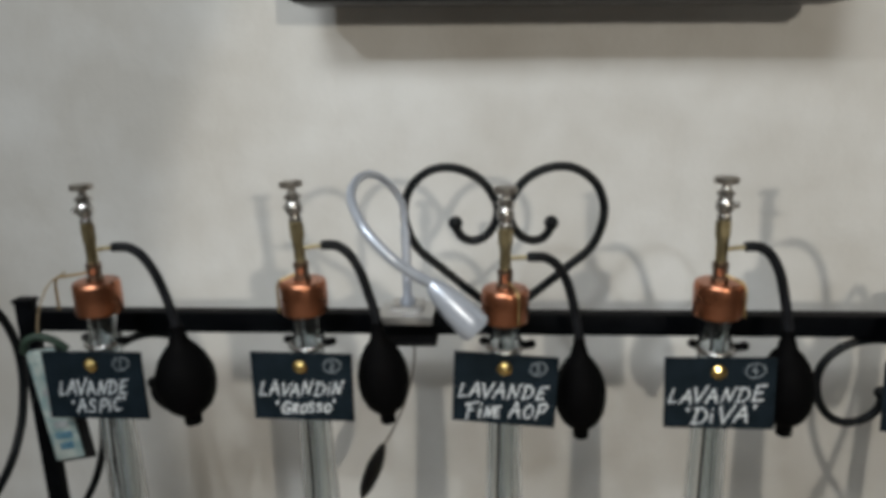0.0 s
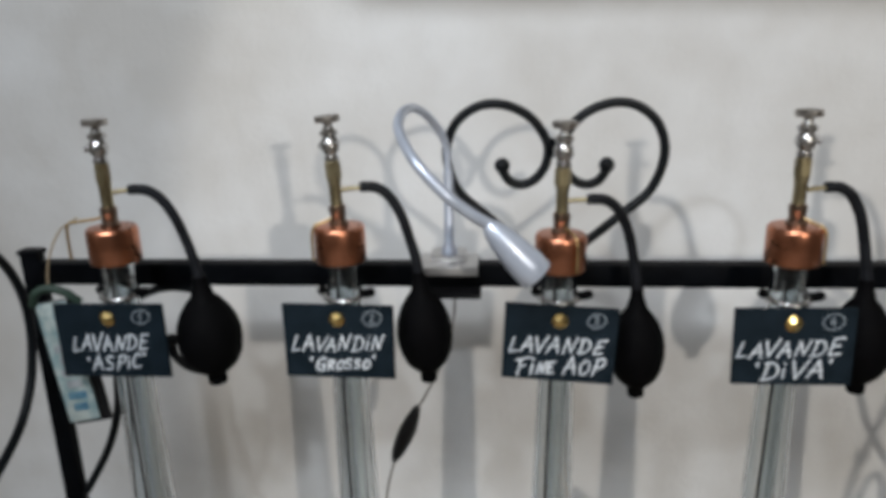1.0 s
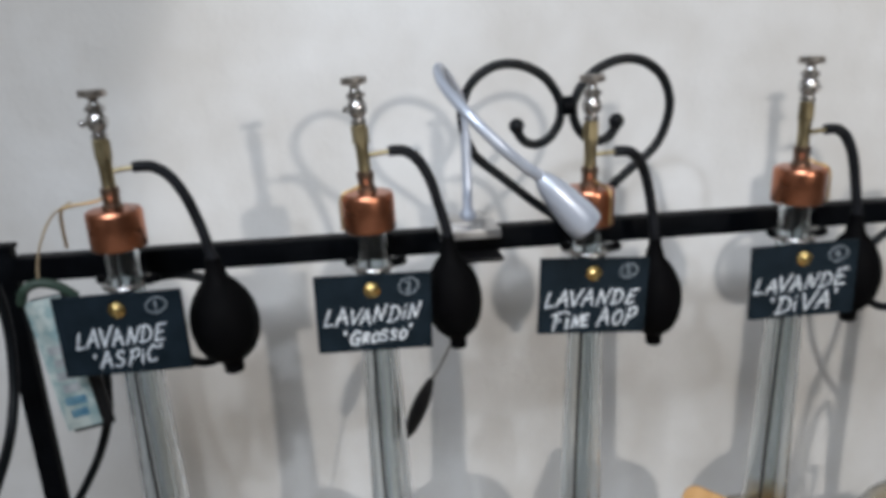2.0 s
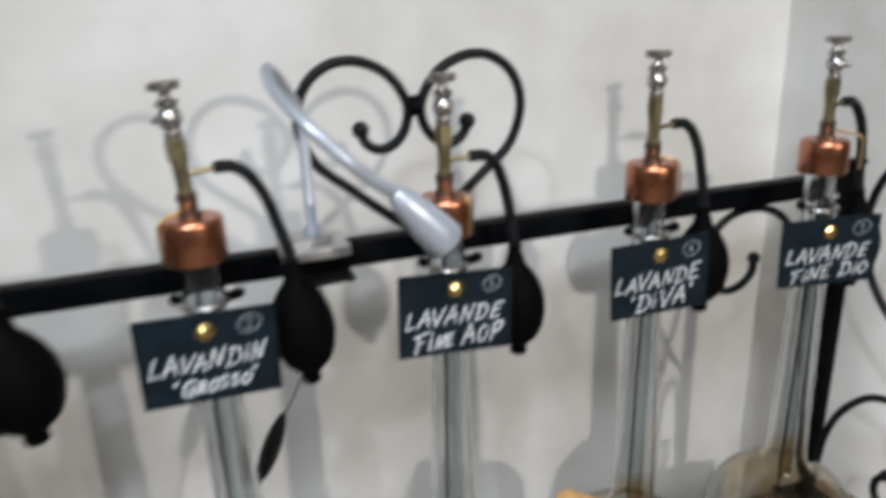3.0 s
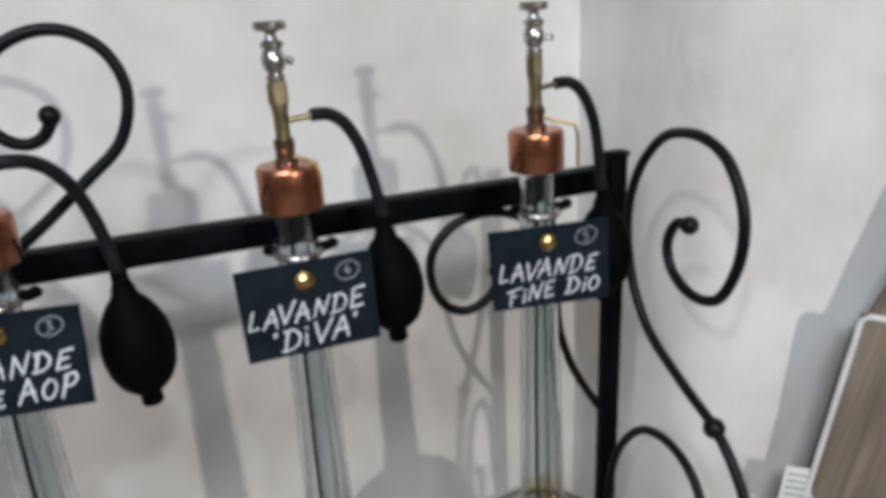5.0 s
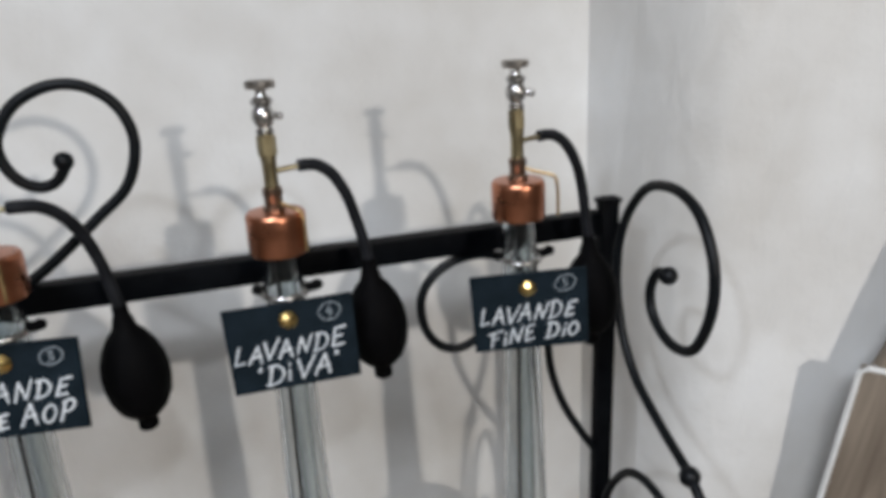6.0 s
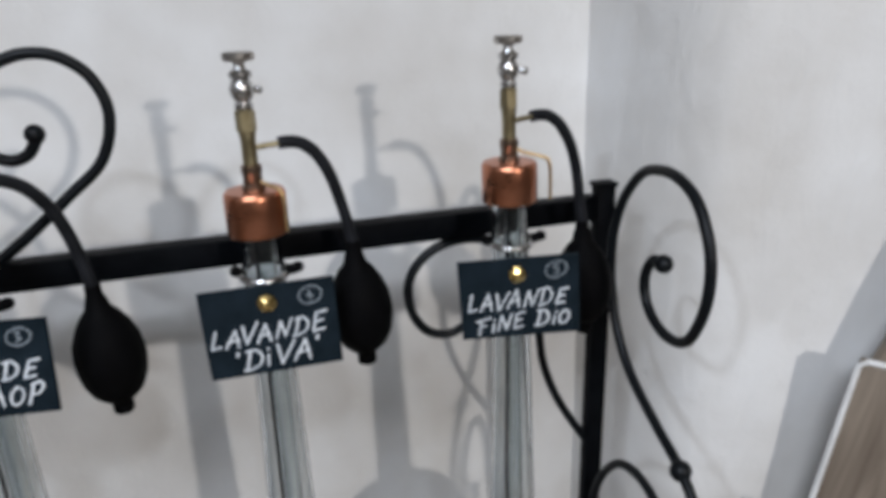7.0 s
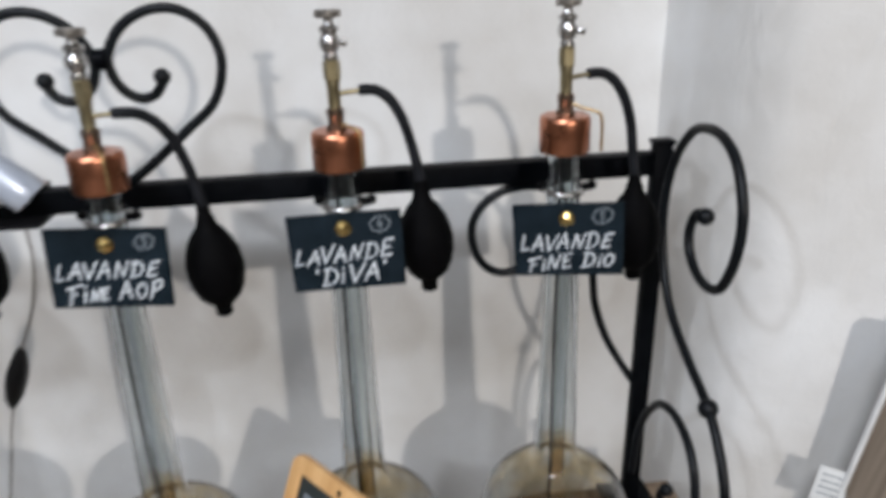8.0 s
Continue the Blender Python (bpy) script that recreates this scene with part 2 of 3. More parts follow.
def spline(points, steps=8):
    """Points of a Catmull-Rom curve through the given ones."""
    p = [Vector(q) for q in points]
    p = [2 * p[0] - p[1]] + p + [2 * p[-1] - p[-2]]
    out = []
    for i in range(1, len(p) - 2):
        for s in range(steps):
            t = s / steps
            a, b, c, d = p[i - 1:i + 3]
            out.append(0.5 * (2 * b + (c - a) * t + (2 * a - 5 * b + 4 * c - d) * t * t + (3 * b - a - 3 * c + d) * t ** 3))
    return out + [p[-2]]


def tube(points, radius, seg=12, steps=8, bm=None, taper=None):
    """A round bar along a smooth curve; taper: the radius at its end."""
    path = spline(points, steps) if steps > 1 else [Vector(q) for q in points]
    b = bmesh.new()
    side, rings = None, []
    for i, q in enumerate(path):
        ahead = (path[min(i + 1, len(path) - 1)] - path[max(i - 1, 0)]).normalized()
        if side is None:
            side = ahead.orthogonal().normalized()
        side = (side - ahead * side.dot(ahead)).normalized()
        other = ahead.cross(side)
        k = i / (len(path) - 1)
        r = radius + ((taper if taper is not None else radius) - radius) * k
        rings.append([b.verts.new(q + r * (math.cos(2 * math.pi * j / seg) * side + math.sin(2 * math.pi * j / seg) * other)) for j in range(seg)])
    for lo, hi in zip(rings, rings[1:]):
        for j in range(seg):
            b.faces.new((lo[j], lo[(j + 1) % seg], hi[(j + 1) % seg], hi[j]))
    b.faces.new(rings[0])
    b.faces.new(rings[-1])
    bmesh.ops.recalc_face_normals(b, faces=b.faces)
    return merge(bm, b)


def ball(r, at, squash=1.0, bm=None):
    b = bmesh.new()
    bmesh.ops.create_uvsphere(b, u_segments=20, v_segments=12, radius=r, matrix=Matrix.Translation(at) @ Matrix.Diagonal((1, 1, squash, 1)))
    return merge(bm, b)


def part(name, bm, material, parent, label="", m=None, smooth=True):
    me = bpy.data.meshes.new(name)
    bm.to_mesh(me)
    bm.free()
    me.materials.append(material)
    if smooth:
        me.shade_smooth()
        me.set_sharp_from_angle(angle=radians(38))
    ob = new(name, me)
    if parent is not None:
        ob.parent = parent
    if m is not None:
        ob.matrix_basis = m
    return tagged(ob, label) if label else ob


def thing(name, m, label, category, group="", kind=""):
    ob = new(name)
    ob.matrix_world = m
    ob.empty_display_size = 0.03
    return tagged(ob, label, category, group, kind)


def solid(name, bm, material, label, category, kind="structure", smooth=False):
    return tagged(part(name, bm, material, None, smooth=smooth), label, category, "", kind)


# ---- structure ----
def slab(x0, y0, x1, y1, thick, z0, z1):
    """An upright wall whose face runs from (x0, y0) to (x1, y1), with its thickness to the left of that way."""
    d = Vector((x1 - x0, y1 - y0, 0))
    n = Vector((-d.y, d.x, 0)).normalized() * thick
    b = bmesh.new()
    low = [b.verts.new((x, y, z0)) for x, y in ((x0, y0), (x1, y1), (x1 + n.x, y1 + n.y), (x0 + n.x, y0 + n.y))]
    top = [b.verts.new((v.co.x, v.co.y, z1)) for v in low]
    b.faces.new(low)
    b.faces.new(top)
    for i in range(4):
        b.faces.new((low[i], low[(i + 1) % 4], top[(i + 1) % 4], top[i]))
    bmesh.ops.recalc_face_normals(b, faces=b.faces)
    return b


def wavy(line, z0, z1, nx, nz, depth, seed):
    """A hand-trowelled wall over a plan line, with thickness: a fine grid whose front swells and sinks."""
    path = spline([(x, y, 0) for x, y in line], max(2, nx // (len(line) - 1)))
    b = bmesh.new()
    front, back = [], []
    for i, p in enumerate(path):
        d = path[min(i + 1, len(path) - 1)] - path[max(i - 1, 0)]
        n = Vector((-d.y, d.x, 0)).normalized()
        col, rear = [], []
        for k in range(nz + 1):
            q = p + Vector((0, 0, z0 + (z1 - z0) * k / nz))
            w = noise.noise(q * 3.0 + Vector((seed, 0, 0))) + 0.35 * noise.noise(q * 9.0 + Vector((0, seed, 0)))
            col.append(b.verts.new(q + n * depth * w))
            rear.append(b.verts.new(q + n * 0.15))
        front.append(col)
        back.append(rear)
    last = len(path) - 1
    for i in range(last):
        for k in range(nz):
            b.faces.new((front[i][k], front[i + 1][k], front[i + 1][k + 1], front[i][k + 1]))
            b.faces.new((back[i][k], back[i][k + 1], back[i + 1][k + 1], back[i + 1][k]))
        for k in (0, nz):
            b.faces.new((front[i][k], back[i][k], back[i + 1][k], front[i + 1][k]))
    for i in (0, last):
        for k in range(nz):
            b.faces.new((front[i][k], front[i][k + 1], back[i][k + 1], back[i][k]))
    bmesh.ops.recalc_face_normals(b, faces=b.faces)
    return b


SIDE = [(0.637, 0.300), (0.654, 0.175), (0.686, 0.098), (0.748, 0.062), (0.850, 0.025), (1.140, -0.120)]
RIGHT_END = SIDE[-1]
solid("wall_north", wavy([(-1.70, 0.293), (0.66, 0.293)], 0, 2.6, 90, 90, 0.004, 1.0), PLASTER, "white limewashed plaster wall with uneven trowelled surface", "wall", smooth=True)
solid("wall_east", wavy(SIDE, 0, 2.6, 70, 90, 0.006, 5.0), BRUSHED_PLASTER, "rough white plastered wall curving out beside the iron rack", "wall", smooth=True)
solid("wall_east_return", slab(RIGHT_END[0], RIGHT_END[1], 3.0, RIGHT_END[1], 0.15, 0, 2.6), PLASTER, "white plastered wall", "wall")
solid("wall_far_east", slab(3.0, RIGHT_END[1], 3.0, -4.5, 0.15, 0, 2.6), DARK_WALL, "unseen wall closing the room, kept dark for reflections", "wall")
solid("wall_south", slab(3.0, -4.5, -1.70, -4.5, 0.15, 0, 2.6), DARK_WALL, "unseen wall closing the room, kept dark for reflections", "wall")
solid("wall_west", slab(-1.70, -4.5, -1.70, 0.29, 0.15, 0, 2.6), DARK_WALL, "unseen wall closing the room, kept dark for reflections", "wall")
solid("floor", box(5.2, 5.4, 0.1, (0.65, -2.05, -0.05)), TILE, "beige stone tile floor", "floor")
solid("ceiling", box(5.2, 5.4, 0.1, (0.65, -2.05, 2.65)), PLASTER, "white plastered ceiling", "ceiling")

# ---- table ----
TZ = 0.68
table = thing("display_table", pose(0, -0.12, 0), "plain wooden display table under the flasks", "table")
part("tabletop", box(1.22, 0.44, 0.035, (0, 0, TZ - 0.0175), 0.004), TABLEWOOD, table)
for sx in (-1, 1):
    for sy in (-1, 1):
        part("leg", box(0.05, 0.05, TZ - 0.036, (sx * 0.56, sy * 0.19, (TZ - 0.036) / 2), 0.004), TABLEWOOD, table)

# ---- iron rack ----
RY, RC = 0.072, -0.0055
rack = thing("iron_rack", pose(RC, RY, TZ), "black wrought iron rack with scrolls and a heart, on the table", "rack")
BAR = 0.0047
HALF = 0.5485


def rz(z):
    return z - TZ


part("rail", box(2 * HALF - 0.0205, 0.020, 0.024, (0, 0, rz(1.1350)), 0.0018), IRON, rack)
for s in (-1, 1):
    part("post", box(0.0205, 0.014, rz(1.156), (s * HALF, 0, rz(1.156) / 2), 0.002), IRON, rack)
    part("post_cap", box(0.0235, 0.0180, 0.005, (s * HALF, 0, rz(1.1575)), 0.0015), IRON, rack)
    part("foot", box(0.06, 0.06, 0.006, (s * HALF, -0.0, 0.003), 0.001), IRON, rack)


def flat(points, s, x0=0.0):
    return [(s * (x - x0), 0, rz(z)) for x, z in points]


# the heart's two lobes, about its own middle line
for s in (-1, 1):
    lobe = [(0.002, 1.146), (0.030, 1.166), (0.066, 1.196), (0.095, 1.222), (0.1065, 1.258), (0.098, 1.289), (0.076, 1.307), (0.050, 1.309), (0.024, 1.296), (0.008, 1.272), (0.007, 1.252), (0.016, 1.235), (0.030, 1.2275), (0.043, 1.231), (0.0515, 1.243)]
    part("heart_scroll", tube([(0.0040 + s * (x if x < 0.06 else 0.06 + 0.98 * (x - 0.06)), 0.0, rz(1.246 + 0.945 * (z - 1.246) if z > 1.246 else z)) for x, z in lobe], BAR), SCROLL_IRON, rack)
    part("scroll_knob", ball(0.0078, (0.0040 + s * 0.0508, 0, rz(1.2465))), SCROLL_IRON, rack)
part("heart_clip", lathe([(0.007, -0.007), (0.0095, -0.005), (0.0095, 0.005), (0.007, 0.007)], 20, (0.0040, 0, rz(1.264)), pose(0, 0, 0, 0, 90, 0)), IRON, rack)

# brackets between rail and posts
for s in (-1, 1):
    hook = [(0.412, 1.054), (0.4105, 1.039), (0.398, 1.026), (0.3785, 1.0205), (0.359, 1.029), (0.346, 1.050), (0.3435, 1.078), (0.355, 1.100), (0.378, 1.1145), (0.410, 1.1175), (0.442, 1.106), (0.466, 1.080), (0.477, 1.045), (0.481, 1.005), (0.486, 0.970), (0.500, 0.930), (0.519, 0.895), (0.540, 0.862)]
    part("bracket_scroll", tube(flat(hook, s, 0.005 if s < 0 else 0.0), 0.0046), SCROLL_IRON, rack)
    part("scroll_knob", ball(0.0072, (s * (0.4065 if s < 0 else 0.4115), 0, rz(1.0565))), SCROLL_IRON, rack)

# wings that stand out from the posts towards the viewer
for s in (-1, 1):
    w = lambda pts: [(s * (HALF - 0.006 - max(0.072 - y, 0) * 0.06), y - RY, rz(z)) for y, z in pts]
    big = [(-0.057, 1.117), (-0.043, 1.118), (-0.032, 1.106), (-0.0285, 1.090), (-0.036, 1.073), (-0.055, 1.061), (-0.080, 1.059), (-0.103, 1.070), (-0.119, 1.100), (-0.1235, 1.130), (-0.117, 1.158), (-0.098, 1.184), (-0.072, 1.196), (-0.043, 1.197), (-0.013, 1.188), (0.016, 1.160), (0.033, 1.125), (0.037, 1.090), (0.032, 1.060), (0.017, 1.025), (-0.013, 0.993), (-0.064, 0.968), (-0.111, 0.949), (-0.142, 0.922), (-0.162, 0.888), (-0.172, 0.840), (-0.170, 0.780), (-0.158, 0.725), (-0.150, 0.687)]
    part("wing_scroll", tube(w(big), BAR), SCROLL_IRON, rack)
    part("scroll_knob", ball(0.0082, w([(-0.0575, 1.1195)])[0]), SCROLL_IRON, rack)
    part("collar", ball(0.0095, w([(-0.110, 0.949)])[0]), SCROLL_IRON, rack)
    low = [(-0.045, 0.797), (-0.034, 0.785), (-0.034, 0.766), (-0.050, 0.752), (-0.075, 0.755), (-0.098, 0.778), (-0.110, 0.815), (-0.106, 0.855), (-0.085, 0.884), (-0.050, 0.895), (-0.012, 0.886), (0.016, 0.862), (0.038, 0.828), (0.050, 0.790), (0.056, 0.740)]
    part("wing_scroll", tube(w(low), 0.0046), SCROLL_IRON, rack)
    part("scroll_knob", ball(0.0075, w([(-0.046, 0.799)])[0]), SCROLL_IRON, rack)

# ---- flasks ----
def flask_profile():
    R, c = 0.084, 0.070
    out = [(0.0, 0.004), (0.030, 0.001), (0.040, 0.003)]
    for k in range(1, 19):
        a = radians(-55 + k * (123 / 18.0))
        out.append((R * math.cos(a), c + c * math.sin(a)))
    out += [(0.0262, 0.1400), (0.0232, 0.148), (0.0216, 0.168), (0.0203, 0.230), (0.0188, 0.300), (0.0170, 0.380), (0.0160, 0.436), (0.0162, 0.450), (0.0172, 0.4540), (0.0174, 0.4600), (0.0168, 0.4630), (0.0150, 0.4660), (0.0147, 0.500)]
    inner = [(max(r - 0.0022 - 0.0012 * min(max((z - 0.17) / 0.12, 0.0), 1.0), 0.0), z + (0.0018 if z < 0.03 else 0.0)) for r, z in out]
    return out + inner[::-1]


def hexagon(r, z0, z1, bm=None):
    return lathe([(r * 0.9, z0), (r, z0 + 0.0008), (r, z1 - 0.0008), (r * 0.9, z1)], 6, bm=bm)


MESHES = {}


def shared(name, build, material, parent, label="", m=None):
    """A part whose mesh is built once and used by all flasks."""
    key = (name, material.name)
    if key not in MESHES:
        ob = part(name, build(), material, parent, label, m)
        MESHES[key] = ob.data
        return ob
    ob = new(name, MESHES[key])
    ob.parent = parent
    if m is not None:
        ob.matrix_basis = m
    return tagged(ob, label) if label else ob


def flask(x, y, lean, spin, pipe, bulb_at, colour_note, hook=False, nub=0, nz=1.2365, fat=1.03, rise=0.0, crook=0.0):
    f = thing("scent_flask", pose(x, y, TZ, lean[0], lean[1], 0), "glass flask, copper cap, black rubber bulb, " + colour_note, "flask", "scent flasks in a row")
    shared("glass_body", lambda: lathe(flask_profile(), 48, closed=True), GLASS, f, "clear glass")
    oil = [(0.0, 0.0068)] + [(0.0816 * math.cos(radians(a)), 0.070 + 0.0676 * math.sin(radians(a))) for a in range(-66, -35, 6)]
    shared("oil", lambda: lathe(oil + [(0.0, oil[-1][1])], 48), OIL, f, "pale amber essential oil")
    tube_in = [(0.0078, 0.115), (0.0078, 0.500), (0.0062, 0.500), (0.0062, 0.115)]
    shared("inner_tube", lambda: lathe(tube_in, 28, closed=True), GLASS, f, "clear glass inner tube", pose(0.0025, 0.001, 0))
    dip = tube([(-0.004, -0.006, 0.51), (-0.005, -0.006, 0.40), (-0.007, -0.004, 0.25), (-0.006, 0.0, 0.12), (-0.006, 0.004, 0.03)], 0.0015, 8)
    shared("dip_tube", lambda: dip, HOSE, f, "thin dark tube")
    z = lambda v: v - 0.680
    up = pose(0, 0, rise)
    top_at = Matrix.Translation((0, 0, z(1.2035) + rise)) @ pose(0, 0, 0, 0, crook, 0) @ Matrix.Translation((0, 0, -z(1.2035)))
    shared("cap", lambda: lathe([(0.0215, z(1.1695)), (0.0229, z(1.1695)), (0.0234, z(1.1705)), (0.0234, z(1.1985)), (0.0230, z(1.2010)), (0.0216, z(1.2028)), (0.0075, z(1.2035)), (0.0, z(1.2035)), (0.0, z(1.1990)), (0.0215, z(1.1985))], 48, closed=True), COPPER, f, "polished copper cap", up)
    shared("fitting", lambda: lathe([(0.0088, z(1.2035)), (0.0088, z(1.2065)), (0.0072, z(1.2080)), (0.0072, z(1.2150)), (0.0078, z(1.2160)), (0.0078, z(1.2215)), (0.0060, z(1.2225))], 24), BRONZE, f, "", top_at)
    shared("stem", lambda: hexagon(0.0074, z(1.2465), z(1.2625), lathe([(0.0056, z(1.2215)), (0.0056, z(1.2400)), (0.0064, z(1.2465)), (0.0056, z(1.2640))], 20)), BRASS, f, "aged brass stem", top_at)
    v = shared("valve", lambda: lathe([(0.0052, z(1.2625)), (0.0068, z(1.2640)), (0.0068, z(1.2668)), (0.0048, z(1.2685)), (0.0066, z(1.2705)), (0.0086, z(1.2745)), (0.0088, z(1.2785)), (0.0076, z(1.2825)), (0.0060, z(1.2845)), (0.0084, z(1.2868)), (0.0084, z(1.2895)), (0.0048, z(1.2915)), (0.0036, z(1.2960))], 28), CHROME, f, "chrome valve", top_at)
    knob = lambda: lathe([(0.0034, z(1.2955)), (0.0060, z(1.2970)), (0.0110, z(1.2978)), (0.0115, z(1.2990)), (0.0115, z(1.3025)), (0.0105, z(1.3035)), (0.0, z(1.3035))], 28)
    shared("knob", knob, DULL, v, "flat round nickel knob")
    if nub:
        part("outlet", tube([(0.006, 0, z(1.277)), (0.0125, -0.002, z(1.276))], 0.0024, 12, 1, bm=ball(0.0030, (0.0128, -0.002, z(1.276)))), CHROME, v, m=pose(0, 0, 0, 0, 0, nub))
    # nozzle, hose and bulb
    ca, sa = math.cos(radians(spin)), math.sin(radians(spin))
    at = lambda d, h, side=0.0: (d * ca - side * sa, d * sa + side * ca, z(h))
    part("nozzle", tube([at(0.004, nz - 0.001), at(0.013, nz), at(0.030, nz + 0.0012)], 0.0022, 12, 1), BRASS, f)
    bx, by, bz = bulb_at
    top = bz + 0.056
    jx, k = 0.0275, bx - 0.0285
    part("hose", tube([at(0.0215, nz + 0.001), at(0.0290, nz + 0.0013), (jx + 0.24 * k, 0.25 * by + jx * sa, z(nz - 0.001)), (jx + 0.48 * k, 0.5 * by + jx * sa * 0.6, z(nz - 0.0100)), (jx + 0.70 * k, 0.75 * by, z(nz - 0.028)), (jx + 0.86 * k, 0.92 * by, z(nz - 0.052)), (jx + 0.965 * k, by, z(top + 0.018)), (bx, by, z(top + 0.002)), (bx, by, z(top - 0.014))], 0.0049, 14), HOSE, f)
    pear = [(0.0, 0.004), (0.0060, 0.004), (0.0062, -0.004), (0.0080, -0.008), (0.0094, -0.015), (0.0145, -0.021), (0.0205, -0.031), (0.0246, -0.042), (0.0263, -0.053), (0.0262, -0.063), (0.0238, -0.076), (0.0192, -0.086), (0.0135, -0.092), (0.0090, -0.0950), (0.0080, -0.098), (0.0080, -0.1055), (0.0066, -0.107), (0.0, -0.107)]
    b = shared("bulb", lambda: lathe(pear, 36), RUBBER, f, "matt black rubber bulb", pose(bx, by, z(top), bulb_at[1] * 60, -3, 0) @ Matrix.Diagonal((fat, fat, 1.03, 1.0)))
    # drip pipe, clip ring
    pa = radians(pipe[0])
    pr = pipe[1]
    out = lambda r, h: (r * math.cos(pa), r * math.sin(pa), z(h))
    low = 0.0035 if pr < 0.028 else 0.0
    part("drip_pipe", tube([out(0.006, 1.2135 - low), out(0.014, 1.2105 - low), out(pr - 0.004, 1.2070 - low * 0.6), out(pr - 0.0005, 1.2020 - low * 0.5), out(pr + 0.0005, 1.192), out(pr + 0.0005, 1.172)], 0.0014, 10), DRIP, f, "thin brass drip pipe", up)
    ring = [(0.0182 * math.cos(radians(a)), 0.0182 * math.sin(radians(a)), z(1.1375) + 0.0025 * math.sin(radians(a))) for a in range(-195, 20, 15)]
    c = part("clip_ring", tube(ring, 0.0028, 10, 3), CHROME, f, "chrome spring clip")
    for s, n in ((1, 0.009), (-1, 0.004)):
        stub = tube([(0, 0, 0), (n * 0.5, -0.0005, 0.0), (n, 0.0, 0.0015)], 0.0042, 12, 2, bm=ball(0.0050, (n, 0, 0.0015), 0.9))
        part("clip_screw", stub, RUBBER, c, "", pose(s * 0.0172, -0.004 + 0.004 * (s < 0), z(1.1385), 0, 0, -12 if s > 0 else 168))
    return f


flask(-0.4163, 0.002, (0.0, -0.5), 6, (183, 0.043), (0.0735, 0.012, 1.089), "first in the row", nub=180, fat=1.20, rise=0.000)
flask(-0.1961, 0.003, (0.0, -0.75), 4, (200, 0.0252), (0.0710, 0.010, 1.095), "second in the row", nub=150, nz=1.238, rise=0.001, crook=-2.3)
flask(-0.0033, 0.002, (0.0, 0.4), -6, (300, 0.0252), (0.0765, 0.024, 1.0755), "under a lamp", nub=100, nz=1.2275, rise=-0.0065)
flask(0.2058, 0.001, (0.0, -0.1), 2, (322, 0.0252), (0.0735, 0.012, 1.090), "fourth in the row", nub=30, rise=0.001)
flask(0.4195, 0.000, (0.0, -0.8), 8, (-35, 0.0340), (0.0785, 0.018, 1.080), "beside iron scrolls", nub=-10, nz=1.241, rise=0.004)


# ---- slate labels ----
# chalk-pen letters as strokes on a unit square; a leading "~" bends the stroke
PEN = {
    "L": ["0.22,1 0.02,0.02 0.72,0.08"],
    "A": ["0,0 0.52,1 0.86,-0.02", "0.12,0.36 0.80,0.42"],
    "V": ["0,1 0.34,0 0.92,1.06"],
    "N": ["0.02,0 0.20,0.96 0.62,0.06 0.94,1.02"],
    "D": ["0.20,0.98 0.06,0.04", "~0,0.94 0.50,0.96 0.84,0.58 0.66,0.16 0.10,0 -0.08,0.02"],
    "E": ["0.86,1 0.20,0.96 0.02,0.02 0.74,0.08", "0.12,0.50 0.62,0.56"],
    "F": ["-0.14,0.84 0.98,1.04", "0.24,0.90 0.12,-0.06", "0.20,0.46 0.62,0.54"],
    "i": ["0.14,0.62 0.02,0", "0.20,0.92 0.23,0.97"],
    "O": ["~0.46,0.98 0.06,0.62 0.10,0.14 0.48,0 0.86,0.36 0.80,0.82 0.42,0.98"],
    "P": ["0.18,0.96 0.02,-0.02", "~0.06,0.92 0.58,1.02 0.82,0.76 0.56,0.48 0.14,0.44"],
    "R": ["0.18,0.96 0.02,0", "~0.06,0.92 0.56,1 0.78,0.76 0.52,0.52 0.16,0.48", "0.34,0.48 0.78,0"],
    "S": ["~0.80,0.86 0.46,1 0.14,0.80 0.36,0.54 0.70,0.36 0.52,0.04 0,0.08"],
    "C": ["~0.82,0.86 0.42,0.98 0.04,0.52 0.24,0.06 0.78,0.12"],
    "G": ["~0.84,0.86 0.42,0.98 0.04,0.50 0.28,0.04 0.76,0.14", "0.50,0.44 0.84,0.46 0.74,-0.04"],
    '"': ["0.06,1 0.02,0.84", "0.22,1 0.18,0.84"],
    "1": ["0.2,0.7 0.5,1 0.4,0"],
    "2": ["~0.1,0.8 0.5,1 0.8,0.7 0.4,0.3 0.05,0.02", "0.05,0.02 0.9,0.06"],
    "3": ["~0.1,0.95 0.7,0.9 0.3,0.55 0.8,0.3 0.1,0"],
    "4": ["0.5,1 0.05,0.4 0.9,0.42", "0.62,0.7 0.5,0"],
    "5": ["0.8,1 0.3,0.95 0.2,0.6", "~0.2,0.6 0.7,0.55 0.7,0.15 0.1,0.02"],
}
WIDE = {"L": 0.66, "A": 0.80, "V": 0.80, "N": 0.80, "D": 0.80, "E": 0.72, "F": 0.74, "i": 0.22, "O": 0.78, '"': 0.26, " ": 0.46}
SIZE = {"i": 0.92, "O": 0.92, '"': 0.95}


